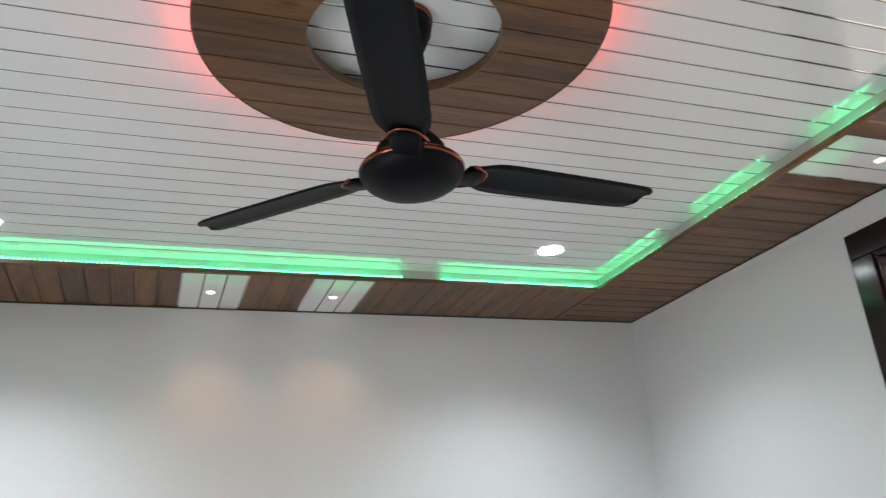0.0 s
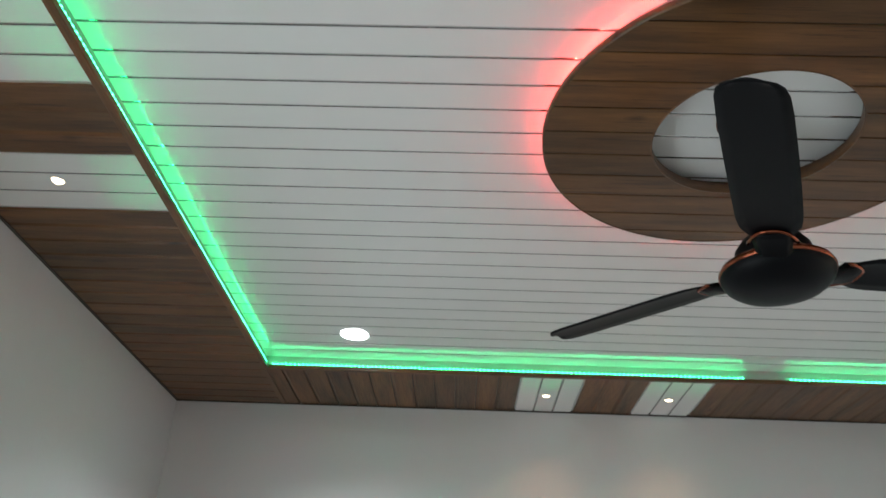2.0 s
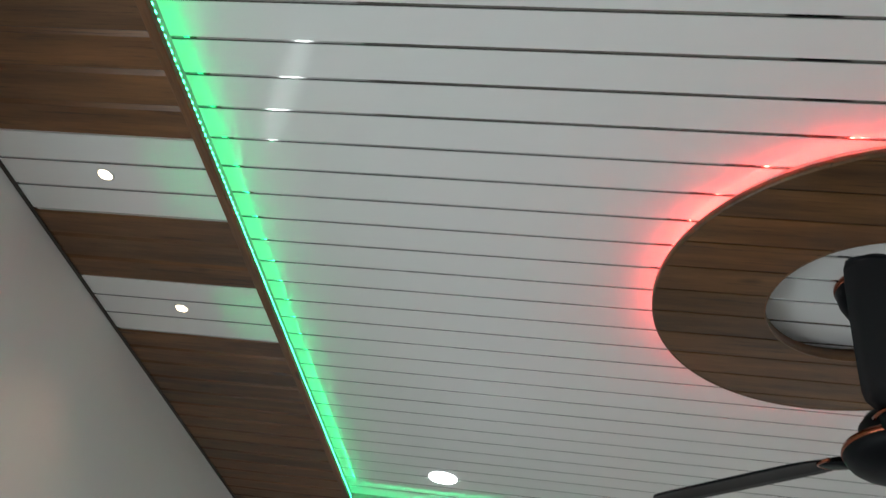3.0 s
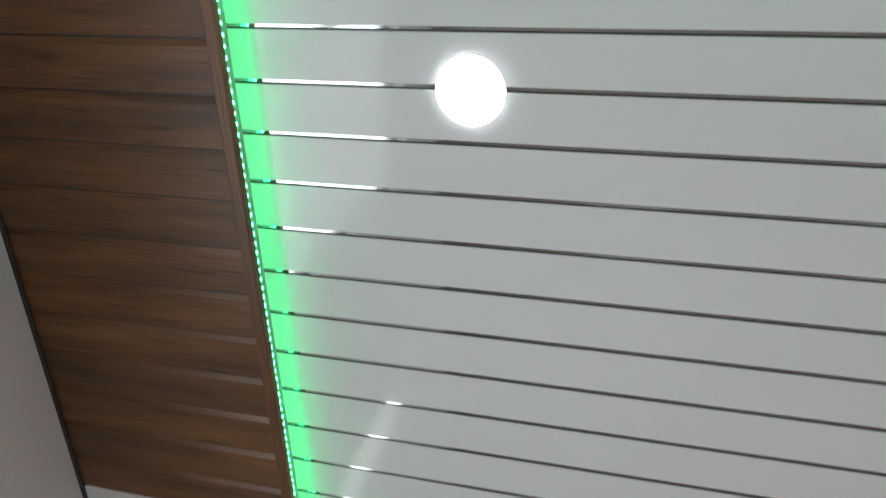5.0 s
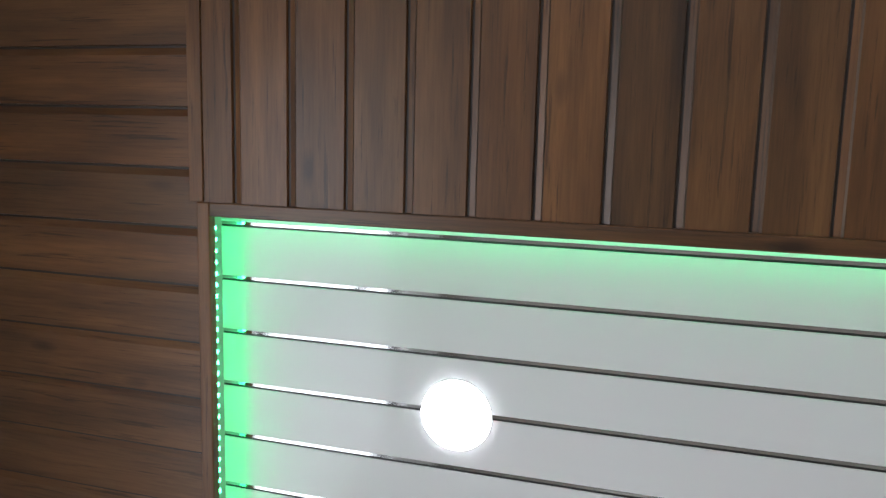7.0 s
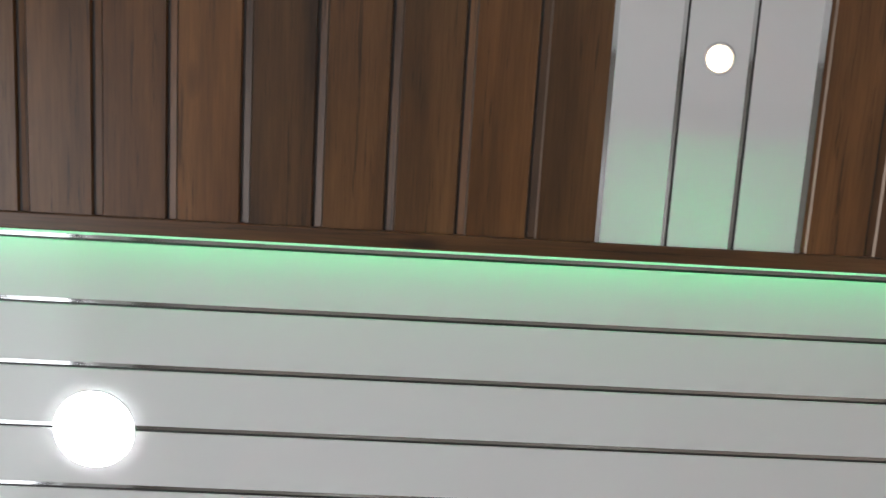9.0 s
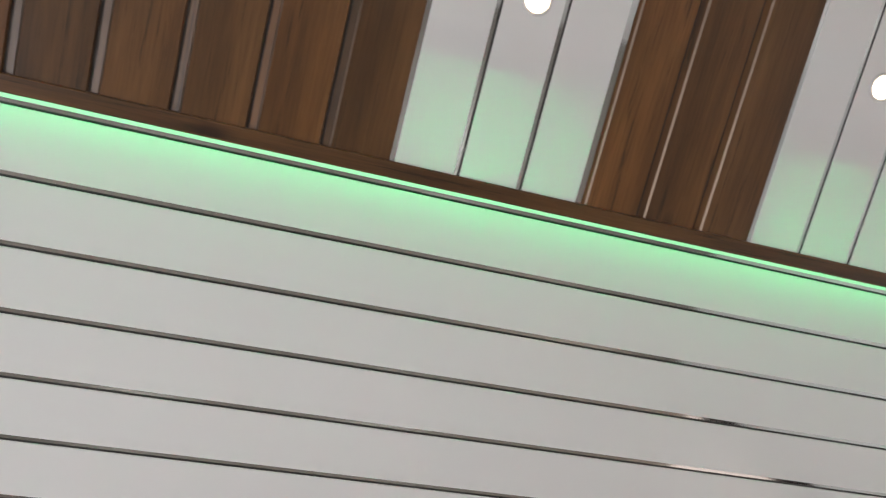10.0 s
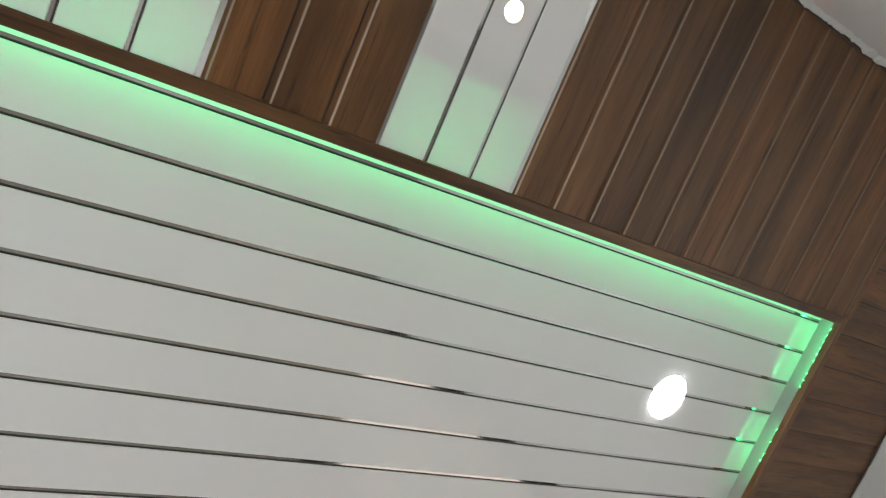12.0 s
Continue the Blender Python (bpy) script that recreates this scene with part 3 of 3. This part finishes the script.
part("panel", ring_strips(), WOOD_X, ring)
part("backing", lathe(bmesh.new(), [(RI + 0.001, ZR + 0.0025), (RO - 0.001, ZR + 0.0025), (RO - 0.001, ZR + 0.012), (RI + 0.001, ZR + 0.012), (RI + 0.001, ZR + 0.0025)], 96), EDGE, ring, "dark backing board")
part("outer_rim", lathe(bmesh.new(), [(RO - 0.001, ZR - 0.001), (RO + 0.002, ZR - 0.001), (RO + 0.002, ZR + 0.016), (RO - 0.001, ZR + 0.016), (RO - 0.001, ZR - 0.001)], 128), MOULD_X, ring, "thin wood-print edge band", True)
part("inner_rim", lathe(bmesh.new(), [(RI - 0.002, ZR - 0.001), (RI + 0.001, ZR - 0.001), (RI + 0.001, ZR + 0.024), (RI - 0.002, ZR + 0.024), (RI - 0.002, ZR - 0.001)], 96), MOULD_X, ring, "thin wood-print edge band", True)
part("collar", lathe(bmesh.new(), [(RI + 0.034, ZR + 0.012), (RI + 0.034, 0.001), (RI + 0.042, 0.001), (RI + 0.042, ZR + 0.012), (RI + 0.034, ZR + 0.012)], 96), MOULD_X, ring, "wood-print collar up to the ceiling", True)
part("spacer", lathe(bmesh.new(), [(RO - 0.035, ZR + 0.012), (RO - 0.030, ZR + 0.012), (RO - 0.030, 0.001), (RO - 0.035, 0.001), (RO - 0.035, ZR + 0.012)], 96), WHITE_PLASTIC, ring, "white spacer hoop", True)
RL = RO - 0.029
zl = ZR + 0.028
part("red_tape", lathe(bmesh.new(), [(RL, zl - 0.004), (RL + 0.0012, zl - 0.004), (RL + 0.0012, zl + 0.004), (RL, zl + 0.004), (RL, zl - 0.004)], 128), RED_TAPE, ring, "red glowing LED tape")
dots = bmesh.new()
nd = int(2 * math.pi * RL / 0.0167)
for k in range(nd):
    a = 2 * math.pi * k / nd
    c, s = math.cos(a), math.sin(a)
    vs = [dots.verts.new(((RL + u) * c - v * s, (RL + u) * s + v * c, zl + w)) for u, v, w in ((0.0014, -0.0025, -0.0022), (0.003, -0.0025, -0.0022), (0.003, 0.0025, -0.0022), (0.0014, 0.0025, -0.0022), (0.0014, -0.0025, 0.0022), (0.003, -0.0025, 0.0022), (0.003, 0.0025, 0.0022), (0.0014, 0.0025, 0.0022))]
    for q in ((3, 2, 1, 0), (4, 5, 6, 7), (0, 1, 5, 4), (1, 2, 6, 5), (2, 3, 7, 6), (3, 0, 4, 7)):
        dots.faces.new([vs[i] for i in q])
part("red_diode_line", dots, RED_LED, ring, "bright red diodes")["kind"] = "stuff"

# ---- ceiling fan ----
ZF = H - 3.92 * P - ZT       # the motor's widest part, local
fan = tagged(empty("ceiling_fan", (CX - 0.005, CY, ZT)), "dark charcoal three-blade ceiling fan with copper accents, standing still", "ceiling fan")
part("canopy", lathe(bmesh.new(), [(0.0, -0.125), (0.020, -0.124), (0.030, -0.115), (0.047, -0.080), (0.062, -0.045), (0.066, -0.020), (0.066, -0.012)], 48), CHARCOAL, fan, "", True)
part("canopy_ring", lathe(bmesh.new(), [(0.066, -0.014), (0.0685, -0.012), (0.0685, -0.004), (0.066, 0.0)], 48), COPPER, fan, "copper ring", True)
part("downrod", lathe(bmesh.new(), [(0.0115, -0.12), (0.0115, ZF + 0.07)], 24), CHARCOAL, fan, "", True)
part("motor_cap", lathe(bmesh.new(), [(0.0115, ZF + 0.115), (0.028, ZF + 0.11), (0.034, ZF + 0.09), (0.058, ZF + 0.075), (0.072, ZF + 0.055), (0.074, ZF + 0.02), (0.09, ZF + 0.012)], 48), CHARCOAL, fan, "", True)
part("motor_dome", lathe(bmesh.new(), [(0.1070, ZF + 0.002), (0.1055, ZF - 0.006), (0.099, ZF - 0.017), (0.086, ZF - 0.027), (0.063, ZF - 0.037), (0.035, ZF - 0.042), (0.0, ZF - 0.043)], 64), CHARCOAL, fan, "smooth dark dome", True)
part("motor_ring", lathe(bmesh.new(), [(0.080, ZF + 0.024), (0.096, ZF + 0.021), (0.106, ZF + 0.014), (0.1092, ZF + 0.007), (0.1088, ZF + 0.002), (0.1060, ZF + 0.001)], 64), COPPER, fan, "polished copper ring", True)

BLADE = [(0.120, 0.036, 0.036), (0.140, 0.038, 0.038), (0.158, 0.046, 0.047), (0.180, 0.056, 0.058), (0.215, 0.060, 0.062), (0.300, 0.060, 0.062), (0.420, 0.058, 0.061),
         (0.520, 0.055, 0.059), (0.560, 0.052, 0.057), (0.580, 0.045, 0.052), (0.590, 0.034, 0.043), (0.595, 0.015, 0.028)]


def blade_mesh():
    bm, rows = bmesh.new(), []
    for r, a, b in BLADE:
        tilt = math.radians(9.5) * (1 - 0.2 * (r - 0.12) / 0.475)
        sag = -0.012 * (r - 0.12) / 0.475
        row = []
        for side in (0.0022, -0.0022):
            for k in range(7):
                v = (-b + (a + b) * k / 6) * 0.9
                camber = 0.005 * (1 - (2 * k / 6 - 1) ** 2)
                skew = -0.20 * v * min(1, max(0, (r - 0.42) / 0.12))
                row.append(bm.verts.new((r * 1.03 + skew, v * math.cos(tilt), -v * math.sin(tilt) + camber + side - sag)))
        rows.append(row)
    for p, q in zip(rows, rows[1:]):
        for k in range(6):
            bm.faces.new((p[k], q[k], q[k + 1], p[k + 1]))
            bm.faces.new((p[7 + k], p[8 + k], q[8 + k], q[7 + k]))
        bm.faces.new((p[0], p[7], q[7], q[0]))
        bm.faces.new((p[6], q[6], q[13], p[13]))
    for row in (rows[0], rows[-1]):
        bm.faces.new(row[:7] + row[7:][::-1])
    bmesh.ops.recalc_face_normals(bm, faces=bm.faces)
    return bm


def arm_mesh():
    """The bracket that carries the blade out of the motor."""
    bm = bmesh.new()
    rows = []
    for r, w, z, h in ((0.070, 0.030, -0.022, 0.012), (0.100, 0.031, -0.014, 0.010), (0.125, 0.034, -0.006, 0.008), (0.150, 0.036, -0.004, 0.005), (0.165, 0.028, -0.004, 0.003)):
        tl = math.radians(7)
        rows.append([bm.verts.new((r, v * math.cos(tl), z - v * math.sin(tl) + u)) for v, u in ((-w, 0), (-w * 0.6, -h), (w * 0.6, -h), (w, 0), (w * 0.6, h * 0.3), (-w * 0.6, h * 0.3))])
    for p, q in zip(rows, rows[1:]):
        for k in range(6):
            bm.faces.new((p[k], p[(k + 1) % 6], q[(k + 1) % 6], q[k]))
    bm.faces.new(rows[0])
    bm.faces.new(rows[-1])
    bmesh.ops.recalc_face_normals(bm, faces=bm.faces)
    return bm


def arc_mesh():
    """A copper bow across the blade's root."""
    tl = math.radians(7)
    pts = []
    for k in range(25):
        u = -1 + 2 * k / 24
        v = 0.043 * u
        r = 0.172 - 0.045 * abs(u) ** 3
        pts.append((r, v * math.cos(tl), -v * math.sin(tl) - 0.0045 + 0.003 * (1 - u * u)))
    return tube(bmesh.new(), pts, 0.0036, 8)


ZB = 2.226 - ZT
for k in range(3):
    turn = pose(0, 0, ZB, 3.6) @ pose(0, 0, 0, 0, 0, 7.6 + 120 * k)
    if k == 0:
        b = part("blade", blade_mesh(), CHARCOAL, fan, "matt charcoal blade", True)
        arm = part("blade_arm", arm_mesh(), CHARCOAL, b, "", True)
        arc = part("copper_bow", arc_mesh(), COPPER, b, "polished copper bow", True)
    else:
        b = new("blade", b.data)
        b.parent, b["label"] = fan, "matt charcoal blade"
        for nm, me in (("blade_arm", arm.data), ("copper_bow", arc.data)):
            c = new(nm, me)
            c.parent = b
    b.matrix_local = turn

# ---- things on the far wall ----
def flange_valve(x, z, turn):
    v = tagged(empty("angle_valve", (x, YN, z)), "chrome angle valve with round flange on the white wall", "valve", "chrome angle valves")
    bm = lathe(bmesh.new(), [(0.0, 0.0), (0.030, 0.0), (0.030, 0.003), (0.024, 0.008), (0.014, 0.012), (0.0, 0.012)], 32)
    bmesh.ops.rotate(bm, verts=bm.verts, matrix=Matrix.Rotation(radians(90), 3, "X"))
    part("flange", bm, CHROME, v, "", True)
    bm = tube(bmesh.new(), [(0, -0.010, 0), (0, -0.035, 0), (0, -0.062, 0)], 0.0125, 20)
    part("body", bm, CHROME, v, "", True)
    bm = tube(bmesh.new(), [(0, -0.045, 0), (0, -0.045, 0.030), (0, -0.045, 0.036)], 0.010, 16)
    part("outlet", bm, CHROME, v, "", True)
    bm = lathe(bmesh.new(), [(0.0, 0.024), (0.012, 0.023), (0.020, 0.018), (0.022, 0.010), (0.019, 0.002), (0.010, 0.0), (0.0, 0.0)], 24)
    bmesh.ops.rotate(bm, verts=bm.verts, matrix=Matrix.Rotation(radians(90), 3, "X"))
    bmesh.ops.translate(bm, verts=bm.verts, vec=(0, -0.060, 0))
    kn = part("knob", bm, CHROME, v, "", True)
    bm = box(bmesh.new(), -0.006, 0.042, -0.078, -0.068, -0.006, 0.006, 0.002)
    bmesh.ops.rotate(bm, verts=bm.verts, cent=(0, 0, 0), matrix=Matrix.Rotation(radians(turn), 3, "Y"))
    part("lever", bm, CHROME, kn)
    return v


V1, V2, VZ = -1.46 * P, 0.38 * P, H - 7.15 * P
flange_valve(V1, VZ, -8)
flange_valve(V2, VZ, -25)
hy = YN - 0.045
hose = tagged(empty("flexible_hose", (V1, hy, VZ)), "braided steel flexible hose looping between two chrome valves", "hose")
line = smooth_line([(0, 0, 0.035), (0.0, -0.008, 0.065), (-0.006, -0.045, 0.110), (-0.004, -0.085, 0.142), (0.020, -0.112, 0.153), (0.055, -0.112, 0.140), (0.100, -0.085, 0.112), (0.134, -0.045, 0.086), (0.152, -0.010, 0.062), (V2 - V1, 0, 0.035)], 8)
part("braid", tube(bmesh.new(), line, 0.0075, 12), BRAID, hose, "", True)
part("sleeve", tube(bmesh.new(), line[58:63], 0.0092, 12), BLACK, hose, "black rubber sleeve", True)
for x in (0, V2 - V1):
    part("nut", lathe(bmesh.new(), [(0.0, 0.028), (0.0115, 0.028), (0.0115, 0.045), (0.009, 0.052), (0.0, 0.052)], 6, (x, 0, 0)), CHROME, hose)

sx0, sx1, sz1 = 1.57 * P, 2.67 * P, H - 6.26 * P
sc, sz0 = (sx0 + sx1) / 2, sz1 - (sx1 - sx0)
sock = tagged(empty("wall_socket", (sc, YN, (sz0 + sz1) / 2)), "dark grey square three-pin wall socket on a white back box", "socket")
hw = (sx1 - sx0) / 2
part("back_box", box(bmesh.new(), -hw * 0.96, hw * 0.96, -0.012, 0, -hw * 1.03, hw * 0.9, 0.002), WHITE_PLASTIC, sock, "white plastic back box")
part("plate", box(bmesh.new(), -hw, hw, -0.020, -0.012, -hw, hw, 0.002), DARKGREY, sock)
bm = bmesh.new()
i0, i1 = hw * 0.50, hw * 0.56
for b in ((-i1, i1, i0, i1), (-i1, i1, -i1, -i0), (-i1, -i0, -i0, i0), (i0, i1, -i0, i0)):
    box(bm, b[0], b[1], -0.0225, -0.020, b[2], b[3])
part("insert_frame", bm, plain("grey_insert", (0.10, 0.11, 0.11), 0.3), sock, "grey raised frame")
for x, z, w, h in ((0, 0.010, 0.003, 0.006), (-0.011, -0.010, 0.005, 0.003), (0.011, -0.010, 0.005, 0.003)):
    part("pin_slot", box(bmesh.new(), x - w, x + w, -0.0207, -0.0201, z - h, z + h), BLACK, sock, "black pin slot")
